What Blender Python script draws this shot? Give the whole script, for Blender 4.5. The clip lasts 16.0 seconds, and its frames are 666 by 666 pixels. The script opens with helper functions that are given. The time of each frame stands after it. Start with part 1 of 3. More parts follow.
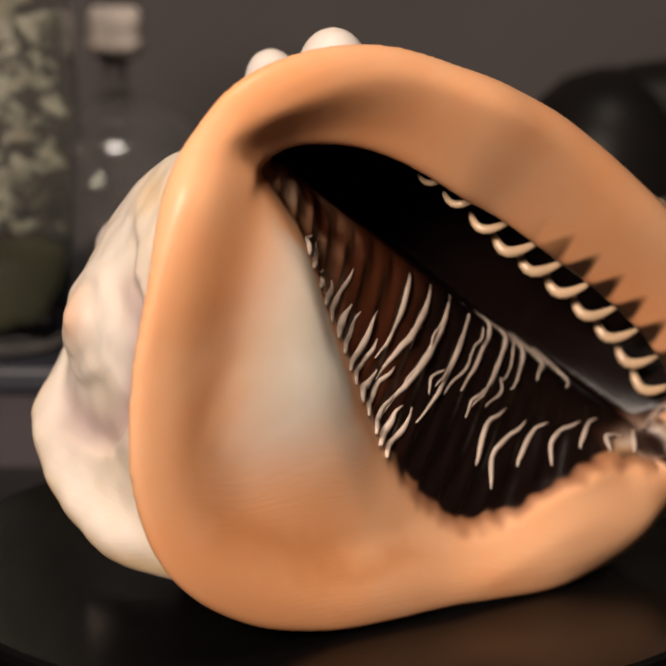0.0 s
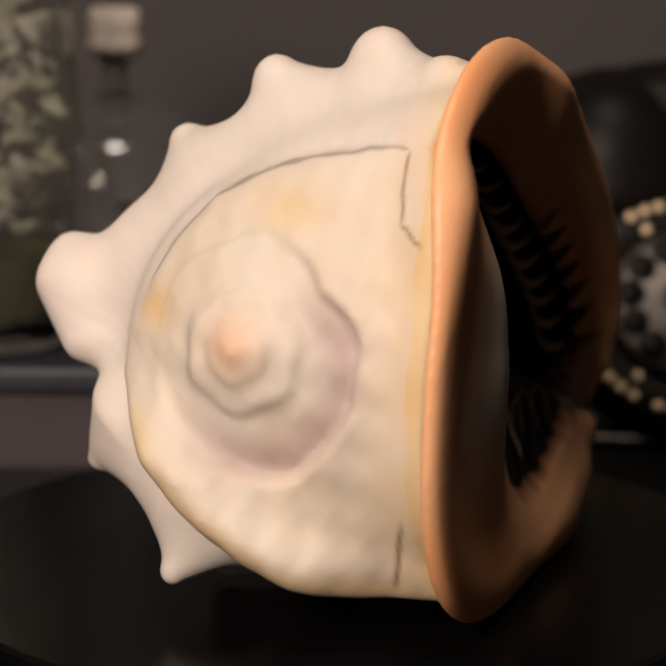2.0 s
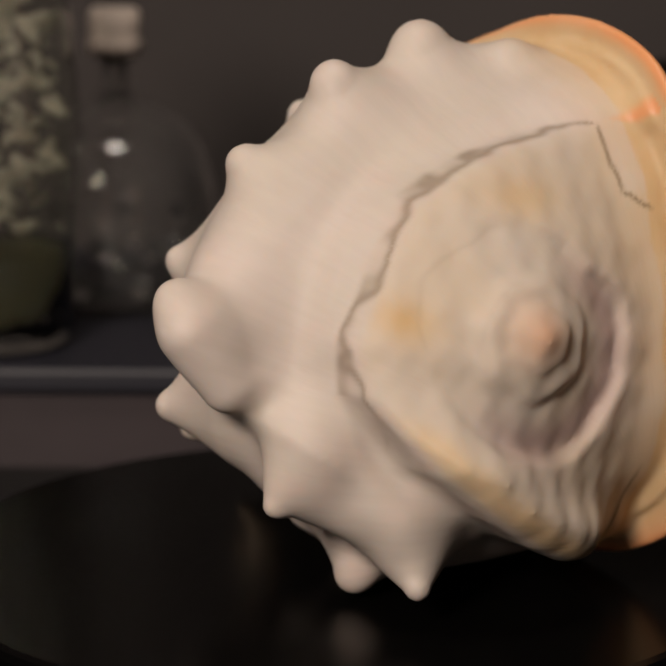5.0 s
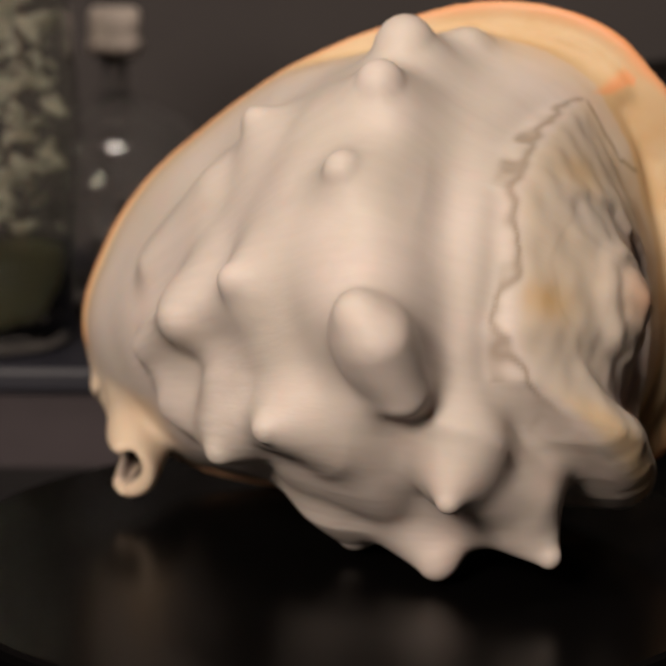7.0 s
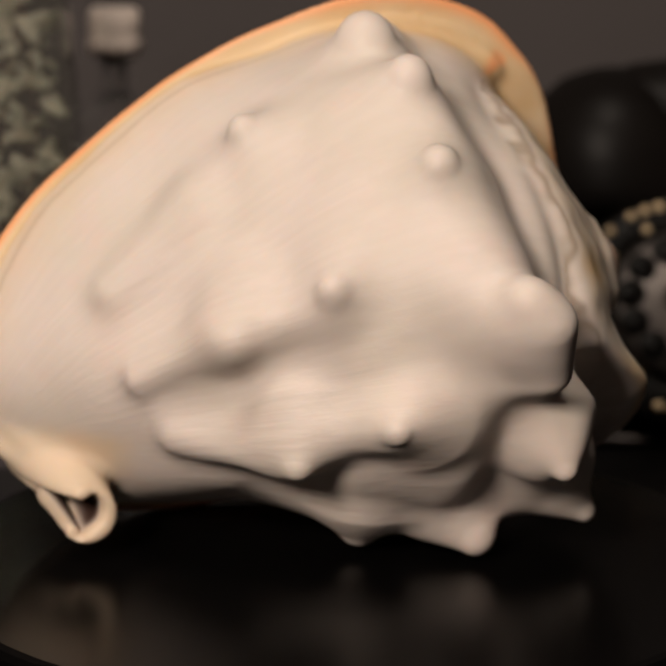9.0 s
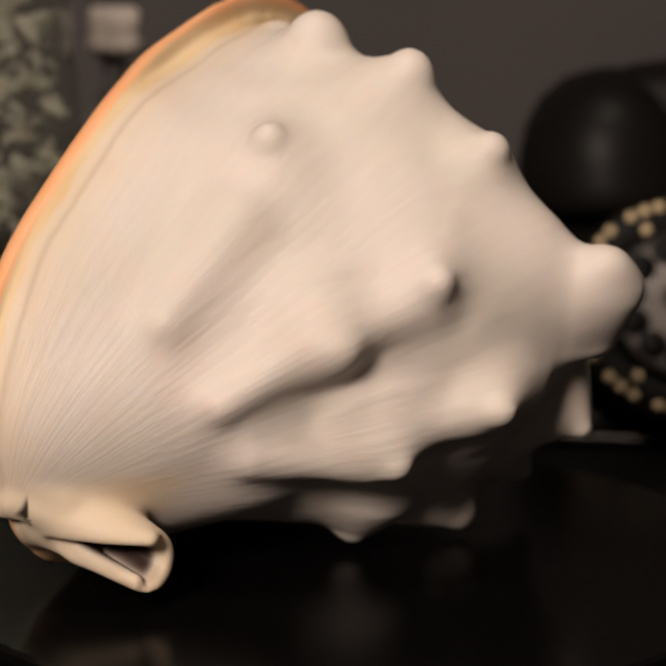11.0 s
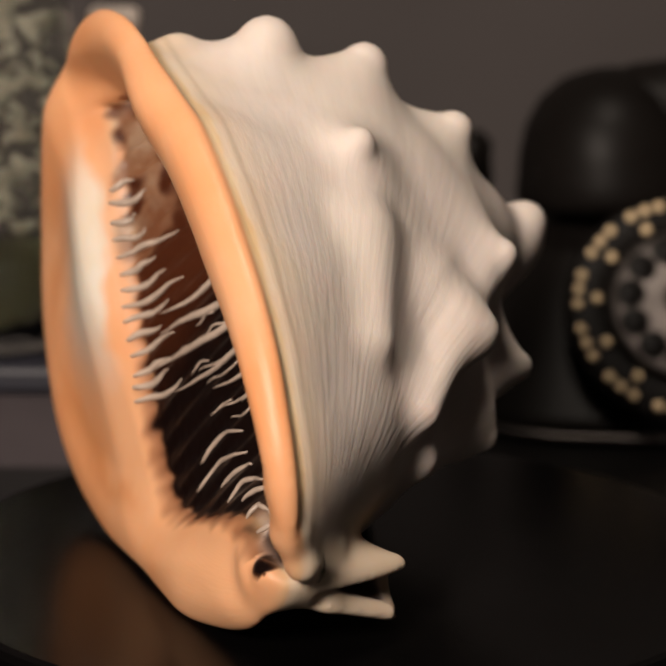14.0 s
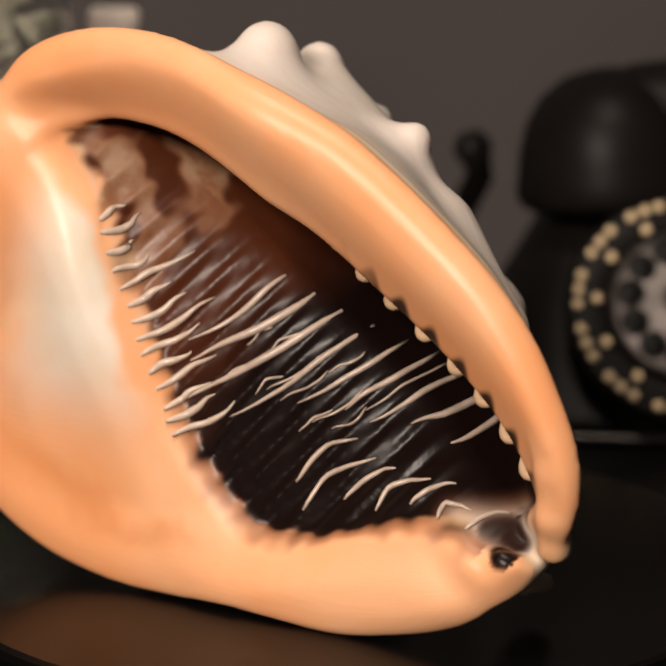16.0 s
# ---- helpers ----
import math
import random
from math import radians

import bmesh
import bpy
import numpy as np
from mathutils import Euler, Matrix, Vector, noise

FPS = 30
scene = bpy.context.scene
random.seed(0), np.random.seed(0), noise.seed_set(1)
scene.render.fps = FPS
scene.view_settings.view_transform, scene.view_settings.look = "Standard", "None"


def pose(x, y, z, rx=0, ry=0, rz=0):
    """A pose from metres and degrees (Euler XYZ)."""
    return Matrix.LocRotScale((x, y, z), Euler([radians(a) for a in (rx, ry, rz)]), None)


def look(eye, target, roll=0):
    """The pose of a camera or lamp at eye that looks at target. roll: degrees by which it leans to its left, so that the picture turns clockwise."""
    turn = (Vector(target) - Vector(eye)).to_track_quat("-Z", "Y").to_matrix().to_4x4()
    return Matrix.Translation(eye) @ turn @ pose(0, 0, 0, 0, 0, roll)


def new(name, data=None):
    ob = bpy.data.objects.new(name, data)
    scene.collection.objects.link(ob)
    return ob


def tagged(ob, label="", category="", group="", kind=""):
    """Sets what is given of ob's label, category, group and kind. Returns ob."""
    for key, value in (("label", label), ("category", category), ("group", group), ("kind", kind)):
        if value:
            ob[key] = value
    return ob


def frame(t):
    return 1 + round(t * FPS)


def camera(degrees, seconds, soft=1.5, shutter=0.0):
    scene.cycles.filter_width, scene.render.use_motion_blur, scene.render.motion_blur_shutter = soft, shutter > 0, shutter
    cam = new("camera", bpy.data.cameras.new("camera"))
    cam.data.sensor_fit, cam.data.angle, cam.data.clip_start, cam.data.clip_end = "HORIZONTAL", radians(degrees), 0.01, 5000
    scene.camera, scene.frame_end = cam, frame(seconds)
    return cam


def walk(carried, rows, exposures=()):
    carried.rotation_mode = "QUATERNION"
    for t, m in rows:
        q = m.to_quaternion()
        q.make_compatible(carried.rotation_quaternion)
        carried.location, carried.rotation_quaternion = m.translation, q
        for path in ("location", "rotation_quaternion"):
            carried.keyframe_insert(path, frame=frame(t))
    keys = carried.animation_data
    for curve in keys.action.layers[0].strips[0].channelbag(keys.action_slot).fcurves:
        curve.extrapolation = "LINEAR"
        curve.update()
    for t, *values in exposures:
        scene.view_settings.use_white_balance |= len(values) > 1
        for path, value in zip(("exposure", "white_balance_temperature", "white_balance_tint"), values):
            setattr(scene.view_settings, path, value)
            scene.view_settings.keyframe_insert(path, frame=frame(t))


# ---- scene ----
cam = camera(15.0, 16.0, soft=2.3)
EYE_ROWS = pose(0.0, -0.85, 0.283, 90 - 13.44, 0.0, 0.31) @ pose(0, 0, 0, 0, 0, 0.25)
walk(cam, [(0.0, EYE_ROWS), (16.0, EYE_ROWS)],
     [(0.0, 0.05), (1.5, -0.08), (2.5, -0.38), (3.0, -0.57), (3.5, -0.69), (5.0, -0.72), (7.5, -0.38), (9.0, -0.35), (12.5, -0.35), (13.5, -0.25), (14.5, -0.05), (16.0, 0.0)])
cam.data.dof.use_dof = True
cam.data.dof.focus_distance = 0.80
cam.data.dof.aperture_fstop = 9.5

# ---- light: a dim room, a warm unseen soft lamp in front of the table, a warm ceiling lamp over it ----
world = bpy.data.worlds.new("world")
scene.world = world
world.use_nodes = True
world.node_tree.nodes["Background"].inputs[0].default_value = (0.9, 0.8, 0.75, 1)
world.node_tree.nodes["Background"].inputs[1].default_value = 0.02


def lamp(name, eye, target, size, watts, colour):
    data = bpy.data.lights.new(name, "AREA")
    data.shape, data.size, data.energy, data.color = "DISK", size, watts, colour
    ob = new(name, data)
    ob.matrix_world = look(eye, target)
    return ob


# main soft light, unseen, added at upper left in front, below the ceiling
lamp("front_soft_light", (-0.72, -1.75, 1.05), (0, 0, 0.08), 0.48, 56, (1.0, 0.85, 0.73))
lamp("ceiling_spot_light", (-0.05, -0.45, 1.6), (0, 0, 0.08), 0.40, 14, (1.0, 0.87, 0.74))


# ---- materials ----
def material(name):
    m = bpy.data.materials.new(name)
    m.use_nodes = True
    nt = m.node_tree
    return m, nt, nt.nodes["Principled BSDF"]


def node(nt, kind, **values):
    n = nt.nodes.new(kind)
    for key, value in values.items():
        n.inputs[key.replace("_", " ")].default_value = value
    return n


def plain(name, colour, rough, metal=0.0, grain=0.15, scale=60.0, bump=0.0, coat=0.0, spec=0.5):
    """A surface with grain at two scales in colour, gloss and relief."""
    m, nt, p = material(name)
    at = nt.nodes.new("ShaderNodeTexCoord")
    fine = node(nt, "ShaderNodeTexNoise", Scale=scale, Detail=6.0)
    broad = node(nt, "ShaderNodeTexNoise", Scale=scale / 9, Detail=3.0)
    both = nt.nodes.new("ShaderNodeMath")
    both.operation = "ADD"
    ramp = nt.nodes.new("ShaderNodeMapRange")
    ramp.inputs[1].default_value, ramp.inputs[2].default_value = 0.6, 1.4
    ramp.inputs[3].default_value, ramp.inputs[4].default_value = 1 - grain, 1 + grain
    mul = nt.nodes.new("ShaderNodeMix")
    mul.data_type, mul.blend_type = "RGBA", "MULTIPLY"
    mul.inputs[0].default_value = 1.0
    mul.inputs[6].default_value = (*colour, 1)
    for n in (fine, broad):
        nt.links.new(at.outputs["Object"], n.inputs["Vector"])
    nt.links.new(fine.outputs[0], both.inputs[0])
    nt.links.new(broad.outputs[0], both.inputs[1])
    nt.links.new(both.outputs[0], ramp.inputs[0])
    nt.links.new(ramp.outputs[0], mul.inputs[7])
    nt.links.new(mul.outputs[2], p.inputs["Base Color"])
    p.inputs["Roughness"].default_value = rough
    p.inputs["Metallic"].default_value = metal
    p.inputs["Coat Weight"].default_value = coat
    p.inputs["Specular IOR Level"].default_value = spec
    if bump:
        b = node(nt, "ShaderNodeBump", Strength=bump, Distance=0.001)
        nt.links.new(fine.outputs[0], b.inputs["Height"])
        nt.links.new(b.outputs[0], p.inputs["Normal"])
    return m


def glass(name, colour, rough=0.0, clear=1.0):
    m, nt, p = material(name)
    p.inputs["Base Color"].default_value = (*colour, 1)
    p.inputs["Roughness"].default_value = rough
    p.inputs["Transmission Weight"].default_value = clear
    p.inputs["IOR"].default_value = 1.5
    return m


def shell_material():
    """Reads the painted zones of the shell (orange, cream, brown) and adds growth lines, stains and relief."""
    m, nt, p = material("shell")
    link = nt.links.new

    def attr(name):
        n = nt.nodes.new("ShaderNodeAttribute")
        n.attribute_name = name
        return n.outputs["Fac"]

    def mix(f, a, b):
        n = nt.nodes.new("ShaderNodeMix")
        n.data_type = "RGBA"
        for socket, value in ((n.inputs[0], f), (n.inputs[6], a), (n.inputs[7], b)):
            if isinstance(value, tuple):
                socket.default_value = (*value, 1)
            elif isinstance(value, float):
                socket.default_value = value
            else:
                link(value, socket)
        return n.outputs[2]

    def span(value, a, b, lo=0.0, hi=1.0):
        n = nt.nodes.new("ShaderNodeMapRange")
        link(value, n.inputs[0])
        for i, x in enumerate((a, b, lo, hi)):
            n.inputs[i + 1].default_value = x
        return n.outputs[0]

    at = nt.nodes.new("ShaderNodeTexCoord").outputs["Object"]

    def cloud(scale, detail=4.0, stretch=None):
        n = node(nt, "ShaderNodeTexNoise", Scale=scale, Detail=detail)
        v = at
        if stretch:
            s = nt.nodes.new("ShaderNodeMapping")
            s.inputs["Rotation"].default_value = (0, 0, radians(-30))
            s.inputs["Scale"].default_value = stretch
            link(v, s.inputs[0])
            v = s.outputs[0]
        link(v, n.inputs["Vector"])
        return n.outputs[0]

    def cloud_uv(scale, stretch):
        n = node(nt, "ShaderNodeTexNoise", Scale=scale, Detail=3.0)
        c = nt.nodes.new("ShaderNodeCombineXYZ")
        g = nt.nodes.new("ShaderNodeMath")
        g.operation = "MULTIPLY"
        link(attr("turn"), g.inputs[0])
        g.inputs[1].default_value = stretch
        link(g.outputs[0], c.inputs[0])
        link(attr("along"), c.inputs[1])
        link(c.outputs[0], n.inputs["Vector"])
        return n.outputs[0]

    white = mix(span(cloud(22), 0.4, 0.62), WHITE_A, WHITE_B)
    white = mix(span(cloud(48), 0.52, 0.72, 0, 0.6), white, WHITE_C)
    growth = cloud_uv(1.0, 34.0)
    white = mix(span(growth, 0.35, 0.65, 0.0, 0.28), white, WHITE_D)
    orange = mix(span(cloud(16), 0.38, 0.62), ORANGE_A, ORANGE_B)
    cream = mix(span(cloud(30), 0.4, 0.6), CREAM_A, CREAM_B)
    base = white
    base = mix(attr("cap_zone"), base, mix(span(cloud(26), 0.38, 0.62), (0.62, 0.54, 0.47), (0.60, 0.50, 0.40)))
    base = mix(attr("cream_zone"), base, cream)
    base = mix(attr("orange_zone"), base, orange)
    base = mix(attr("amber_shade_zone"), base, (0.52, 0.19, 0.06))
    base = mix(attr("callus_zone"), base, mix(span(cloud(35), 0.4, 0.65), (0.70, 0.64, 0.56), (0.66, 0.57, 0.45)))
    base = mix(attr("violet_zone"), base, (0.42, 0.30, 0.28))
    base = mix(attr("spire_zone"), base, (0.66, 0.38, 0.24))
    base = mix(attr("pale_zone"), base, mix(span(cloud(90), 0.42, 0.6), (0.34, 0.25, 0.17), (0.16, 0.06, 0.02)))
    base = mix(attr("rust_zone"), base, (0.12, 0.030, 0.010))
    # brown stain, with the dark of the hollow and slot painted in
    base = mix(attr("brown_shade_zone"), base, (0.007, 0.0035, 0.003))
    base = mix(attr("crack_zone"), base, (0.16, 0.10, 0.045))
    link(base, p.inputs["Base Color"])
    r = nt.nodes.new("ShaderNodeMix")
    link(attr("gloss_zone"), r.inputs[0])
    r.inputs[2].default_value, r.inputs[3].default_value = 0.55, 0.4
    wet = nt.nodes.new("ShaderNodeMix")
    link(attr("brown_shade_zone"), wet.inputs[0])
    link(r.outputs[0], wet.inputs[2])
    wet.inputs[3].default_value = 0.3
    link(wet.outputs[0], p.inputs["Roughness"])
    link(span(attr("brown_shade_zone"), 0.0, 0.8, 0.32, 0.13), p.inputs["Specular IOR Level"])
    p.inputs["Subsurface Weight"].default_value = 0.12
    p.inputs["Subsurface Radius"].default_value = (0.006, 0.003, 0.0015)
    p.inputs["Subsurface Scale"].default_value = 1.0
    h = nt.nodes.new("ShaderNodeMath")
    h.operation = "ADD"
    link(span(growth, 0.3, 0.7), h.inputs[0])
    link(span(cloud(140, 5.0), 0.3, 0.7, 0, 0.35), h.inputs[1])
    inv = span(attr("rib_zone"), 0.0, 1.0, 0.04, 0.11)
    b = node(nt, "ShaderNodeBump", Distance=0.0014)
    link(inv, b.inputs["Strength"])
    link(h.outputs[0], b.inputs["Height"])
    link(b.outputs[0], p.inputs["Normal"])
    return m


WHITE_A, WHITE_B = (0.64, 0.555, 0.505), (0.60, 0.53, 0.465)
WHITE_C, WHITE_D = (0.65, 0.51, 0.455), (0.54, 0.47, 0.42)
ORANGE_A, ORANGE_B = (0.75, 0.33, 0.145), (0.75, 0.395, 0.21)
CREAM_A, CREAM_B = (0.62, 0.42, 0.22), (0.66, 0.49, 0.30)
SHELL = shell_material()
TOOTH = plain("tooth_enamel", (0.62, 0.42, 0.26), 0.25, grain=0.2, scale=120)
FOLD = plain("fold_enamel", (0.48, 0.38, 0.31), 0.3, grain=0.3, scale=200)
BLACK_GLOSS = plain("black_lacquer", (0.002, 0.0018, 0.0018), 0.24, grain=0.3, scale=40, bump=0.02, spec=0.11)
BAKELITE = plain("black_bakelite", (0.0055, 0.0045, 0.004), 0.42, grain=0.3, scale=30, spec=0.08)
BRASS = plain("worn_brass", (0.80, 0.60, 0.36), 0.5, metal=0.2, grain=0.2, scale=200)
CHROME = plain("dull_chrome", (0.085, 0.075, 0.07), 0.45, metal=1.0, grain=0.25, scale=120)
TABLE_WOOD = plain("dark_table_wood", (0.003, 0.0026, 0.0026), 0.4, grain=0.4, scale=25, bump=0.05, spec=0.25)
SLATE_TOP = plain("dark_blue_top", (0.014, 0.014, 0.022), 0.55, grain=0.3, scale=30)
PLUM = plain("plum_brown_front", (0.045, 0.034, 0.038), 0.5, grain=0.3, scale=18)
WALL = plain("charcoal_wall", (0.046, 0.0385, 0.0375), 0.8, grain=0.12, scale=9, bump=0.1)
CLEAR = glass("clear_glass", (0.96, 0.96, 0.95), 0.02, 0.985)
LIQUID_CORK = plain("pale_stopper", (0.72, 0.62, 0.55), 0.45, grain=0.2, scale=60)
CUT = glass("cut_glass", (0.95, 0.97, 0.93), 0.05)
CLUMP_TINT = plain("highlight_mottle", (0.56, 0.52, 0.44), 0.55, grain=0.55, scale=60)
OIL = glass("pale_oil", (0.30, 0.28, 0.17), 0.4, 0.85)


# ---- mesh helpers ----
def mesh_object(name, verts, faces, mat, parent=None, label="", smooth=True):
    me = bpy.data.meshes.new(name)
    me.from_pydata(verts, [], faces)
    me.materials.append(mat)
    if smooth:
        me.shade_smooth()
    ob = new(name, me)
    if parent:
        ob.parent = parent
    if label:
        tagged(ob, label)
    return ob


def part(name, bm, mat, parent, label="", smooth=False):
    me = bpy.data.meshes.new(name)
    bmesh.ops.recalc_face_normals(bm, faces=bm.faces)
    bm.to_mesh(me)
    bm.free()
    me.materials.append(mat)
    if smooth:
        me.shade_smooth()
    ob = new(name, me)
    if parent:
        ob.parent = parent
    if label:
        tagged(ob, label)
    return ob


def box(x0, x1, y0, y1, z0, z1, bevel=0.0, segments=2):
    bm = bmesh.new()
    bmesh.ops.create_cube(bm, size=1.0)
    for v in bm.verts:
        v.co = ((x0 + x1) / 2 + v.co.x * (x1 - x0), (y0 + y1) / 2 + v.co.y * (y1 - y0), (z0 + z1) / 2 + v.co.z * (z1 - z0))
    if bevel:
        bmesh.ops.bevel(bm, geom=bm.edges[:], offset=bevel, segments=segments, affect="EDGES", profile=0.5)
    return bm


def lathe(profile, n=48, flute=0.0, flutes=0, below=9.0):
    """A turned form about z from (radius, height) pairs."""
    bm = bmesh.new()
    rings = []
    for r, z in profile:
        ring = []
        for i in range(n):
            a = 2 * math.pi * i / n
            q = r * (1 + (flute * math.cos(flutes * a + 60 * z) if z < below else 0.0))
            ring.append(bm.verts.new((q * math.cos(a), q * math.sin(a), z)))
        rings.append(ring)
    for a, b in zip(rings, rings[1:]):
        for i in range(n):
            bm.faces.new((a[i], a[(i + 1) % n], b[(i + 1) % n], b[i]))
    bm.faces.new(rings[0][::-1])
    bm.faces.new(rings[-1])
    return bm


def tube(points, radii, n=10):
    """A round bar along points, with a radius at each, its ends closed."""
    bm = bmesh.new()
    rings = []
    points = [Vector(p) for p in points]
    for i, p in enumerate(points):
        d = (points[min(i + 1, len(points) - 1)] - points[max(i - 1, 0)]).normalized()
        side = d.cross(Vector((0.123, 0.31, 0.94))).normalized()
        up = side.cross(d)
        rings.append([bm.verts.new(p + radii[i] * (math.cos(2 * math.pi * k / n) * side + math.sin(2 * math.pi * k / n) * up)) for k in range(n)])
    for a, b in zip(rings, rings[1:]):
        for k in range(n):
            bm.faces.new((a[k], a[(k + 1) % n], b[(k + 1) % n], b[k]))
    bm.faces.new(rings[0][::-1])
    bm.faces.new(rings[-1])
    return bm


# ---- room and table ----
def room():
    tagged(part("floor", box(-2.2, 2.2, -2.6, 1.0, -0.80, -0.75), TABLE_WOOD, None), "dark wooden floor of the room", kind="structure")
    tagged(part("ceiling", box(-2.2, 2.2, -2.6, 1.0, 1.85, 1.90), WALL, None), "dim grey ceiling", kind="structure")
    tagged(part("wall_north", box(-2.2, 2.2, 0.62, 0.70, -0.75, 1.85), WALL, None), "plain charcoal grey wall behind the table", kind="structure")
    tagged(part("wall_south", box(-2.2, 2.2, -2.6, -2.5, -0.75, 1.85), WALL, None), "plain charcoal grey wall", kind="structure")
    tagged(part("wall_west", box(-2.2, -2.1, -2.5, 0.62, -0.75, 1.85), WALL, None), "plain charcoal grey wall", kind="structure")
    tagged(part("wall_east", box(2.1, 2.2, -2.5, 0.62, -0.75, 1.85), WALL, None), "plain charcoal grey wall", kind="structure")
    table = tagged(new("table"), "black-stained wooden table with a satin top", "table")
    part("tabletop", box(-0.75, 0.75, -0.35, 0.60, -0.060, -0.030, 0.004), TABLE_WOOD, table)
    for x in (-0.70, 0.70):
        for y in (-0.30, 0.55):
            part("leg", box(x - 0.03, x + 0.03, y - 0.03, y + 0.03, -0.75, -0.060, 0.004), TABLE_WOOD, table)
    riser = tagged(new("riser"), "low dark shelf with plum-brown front behind the turntable", "shelf")
    part("shelf_top", box(-0.62, 0.02, 0.20, 0.46, 0.004, 0.016, 0.003), SLATE_TOP, riser, "dark blue top board")
    part("front_panel", box(-0.61, 0.01, 0.206, 0.22, -0.030, 0.004), PLUM, riser, "plum-brown front panel")
    part("back_panel", box(-0.61, 0.01, 0.44, 0.455, -0.030, 0.004), PLUM, riser)


def turntable():
    base = tagged(new("turntable"), "round black glossy display turntable standing on the table", "turntable")
    part("foot", lathe([(0.115, -0.030), (0.118, -0.028), (0.118, -0.014), (0.112, -0.012)], 72), BAKELITE, base, "dull black base", True)
    top = part("platter", lathe([(0.135, -0.0115), (0.1425, -0.010), (0.145, -0.008), (0.145, -0.003), (0.1435, -0.0008), (0.141, 0.0)], 128), BLACK_GLOSS, base, "glossy black platter")
    return top


# ---- the shell ----
OUTLINE = (114.7, 101.2, 89.9, 84.2, 82.7, 83.9, 89.9, 102.3, 114.9, 124.2, 123.1, 120, 122, 125.5, 124.8, 116.4, 105.3, 96, 92.9, 96.8, 107, 120.5, 128.7, 128.7)
ES, EN = Vector((math.cos(radians(30)), math.sin(radians(30)), 0)), Vector((0.5, -math.sqrt(0.75), 0))


LEAN = (0.027, -0.877, 55)
ROLL = (15.1, 11.3)
BACKING = 7.0
# where the rolled rim begins and its plate ends behind, by angle
RIM_RISE = (63.6, 64.5, 65.3, 66.1, 65.4, 62.8, 60.4, 59.9, 59, 58.6, 59.4, 62)
RIM_BACK = (61.1, 62.3, 62.9, 65.4, 65.8, 64.2, 62.2, 60.9, 61, 61.6, 60.5, 60.2)


def smooth01(x, a, b):
    t = np.clip((x - a) / (b - a), 0, 1)
    return t * t * (3 - 2 * t)


def smin(a, b, k):
    h = np.clip(0.5 + 0.5 * (b - a) / k, 0, 1)
    return b + (a - b) * h - k * h * (1 - h)


def smax(a, b, k):
    return -smin(-a, -b, k)


def outline(psi):
    """Radius of the rim round its middle, in mm, by a smooth closed curve through OUTLINE."""
    t = (psi / (2 * np.pi) * len(OUTLINE)) % len(OUTLINE)
    i = np.floor(t).astype(int)
    u = t - i
    p = [np.take(np.array(OUTLINE, float), (i + k - 1) % len(OUTLINE)) for k in range(4)]
    return p[1] + 0.5 * u * (p[2] - p[0] + u * (2 * p[0] - 5 * p[1] + 4 * p[2] - p[3] + u * (3 * (p[1] - p[2]) + p[3] - p[0])))


def slit(s, z):
    """Along and across the slit of the aperture; its two edges at that place; across grows towards the shield."""
    a = (s + 68) * 0.803 - (z - 152) * 0.596
    q = -(s + 68) * 0.596 - (z - 152) * 0.803
    lip = -31 * (1 - np.abs((a - 107) / 110) ** 4)
    x = a - 124
    dark = 57 * np.where(x < 0, np.exp(-(x / 84) ** 2), np.exp(-np.abs(x / 42) ** 2.6))
    return a, q, lip, dark - 4 * smooth01(50 - a, 0, 30)


def lean(s):
    """The face bends back towards the apex."""
    return LEAN[0] * s - LEAN[1] * smooth01(-s, LEAN[2], 112.0)


def backing(psi):
    """1 where the shield is a thin plate (towards the apex and below), 0 along the outer lip."""
    return 1 - smooth01(np.cos(psi - radians(50)), -0.55, 0.0)


def bed(a, q, dark):
    """Height of the bulging inner wall, from the shield's edge down into the hollow."""
    t = np.clip((q + 10) / (0.95 * dark + 10), 0, 1.0)
    low = np.interp(a, (0, 40, 150, 200), (46, 34, 32, 44))
    up = np.where(q > -10, low + (61 - low) * t ** 0.6, low - 4.0 * (-10 - q))
    up = np.maximum(up, np.interp(a, (150, 196), (-40, 52)) - 22 * smooth01(3 - q, 0, 6))
    wave = 0.8 * np.cos(a * 0.64 + 0.09 * q) + 0.4 * np.cos(a * 1.31 - 0.05 * q)
    return up + wave * smooth01(q, -14, 0) * smooth01(dark - q, -2, 6) + 1.2 * np.clip(q - dark + 2, 0, None)


def face(s, z):
    """Height of the orange face over the shell's middle plane."""
    psi = np.arctan2(z - 92, s)
    e = outline(psi) - np.hypot(s, z - 92)
    a, q, lip, dark = slit(s, z)
    shield = smooth01(q, -14, 10)
    thin = ROLL[1] * backing(psi)
    roll = by_angle(psi, RIM_RISE) + thin + (ROLL[0] - thin) * np.sqrt(np.clip(1 - (1 - np.clip(e / 13, 0, 1)) ** 2, 0, 1))
    roll = roll - 4 * smooth01(z, 145, 185) * smooth01(-s, -20, 20) - 4 * smooth01(np.cos(psi - radians(20)), 0.4, 0.9)
    inward = smooth01(e, 12, 36)
    hollow = roll - 3 * inward + 6 * np.exp(-(((s + 52) / 24) ** 2 + ((z - 100) / 40) ** 2))
    hollow = hollow - 5 * smooth01(dark + 26 - q, 0, 28)
    lipside = roll - 3 - 17 * smooth01(q - lip, -30, 3)
    hollow = hollow - 8 * smooth01(s, 35, 100) * (1 - smooth01(z, 25, 70))
    return lipside + (hollow - lipside) * shield + lean(s)


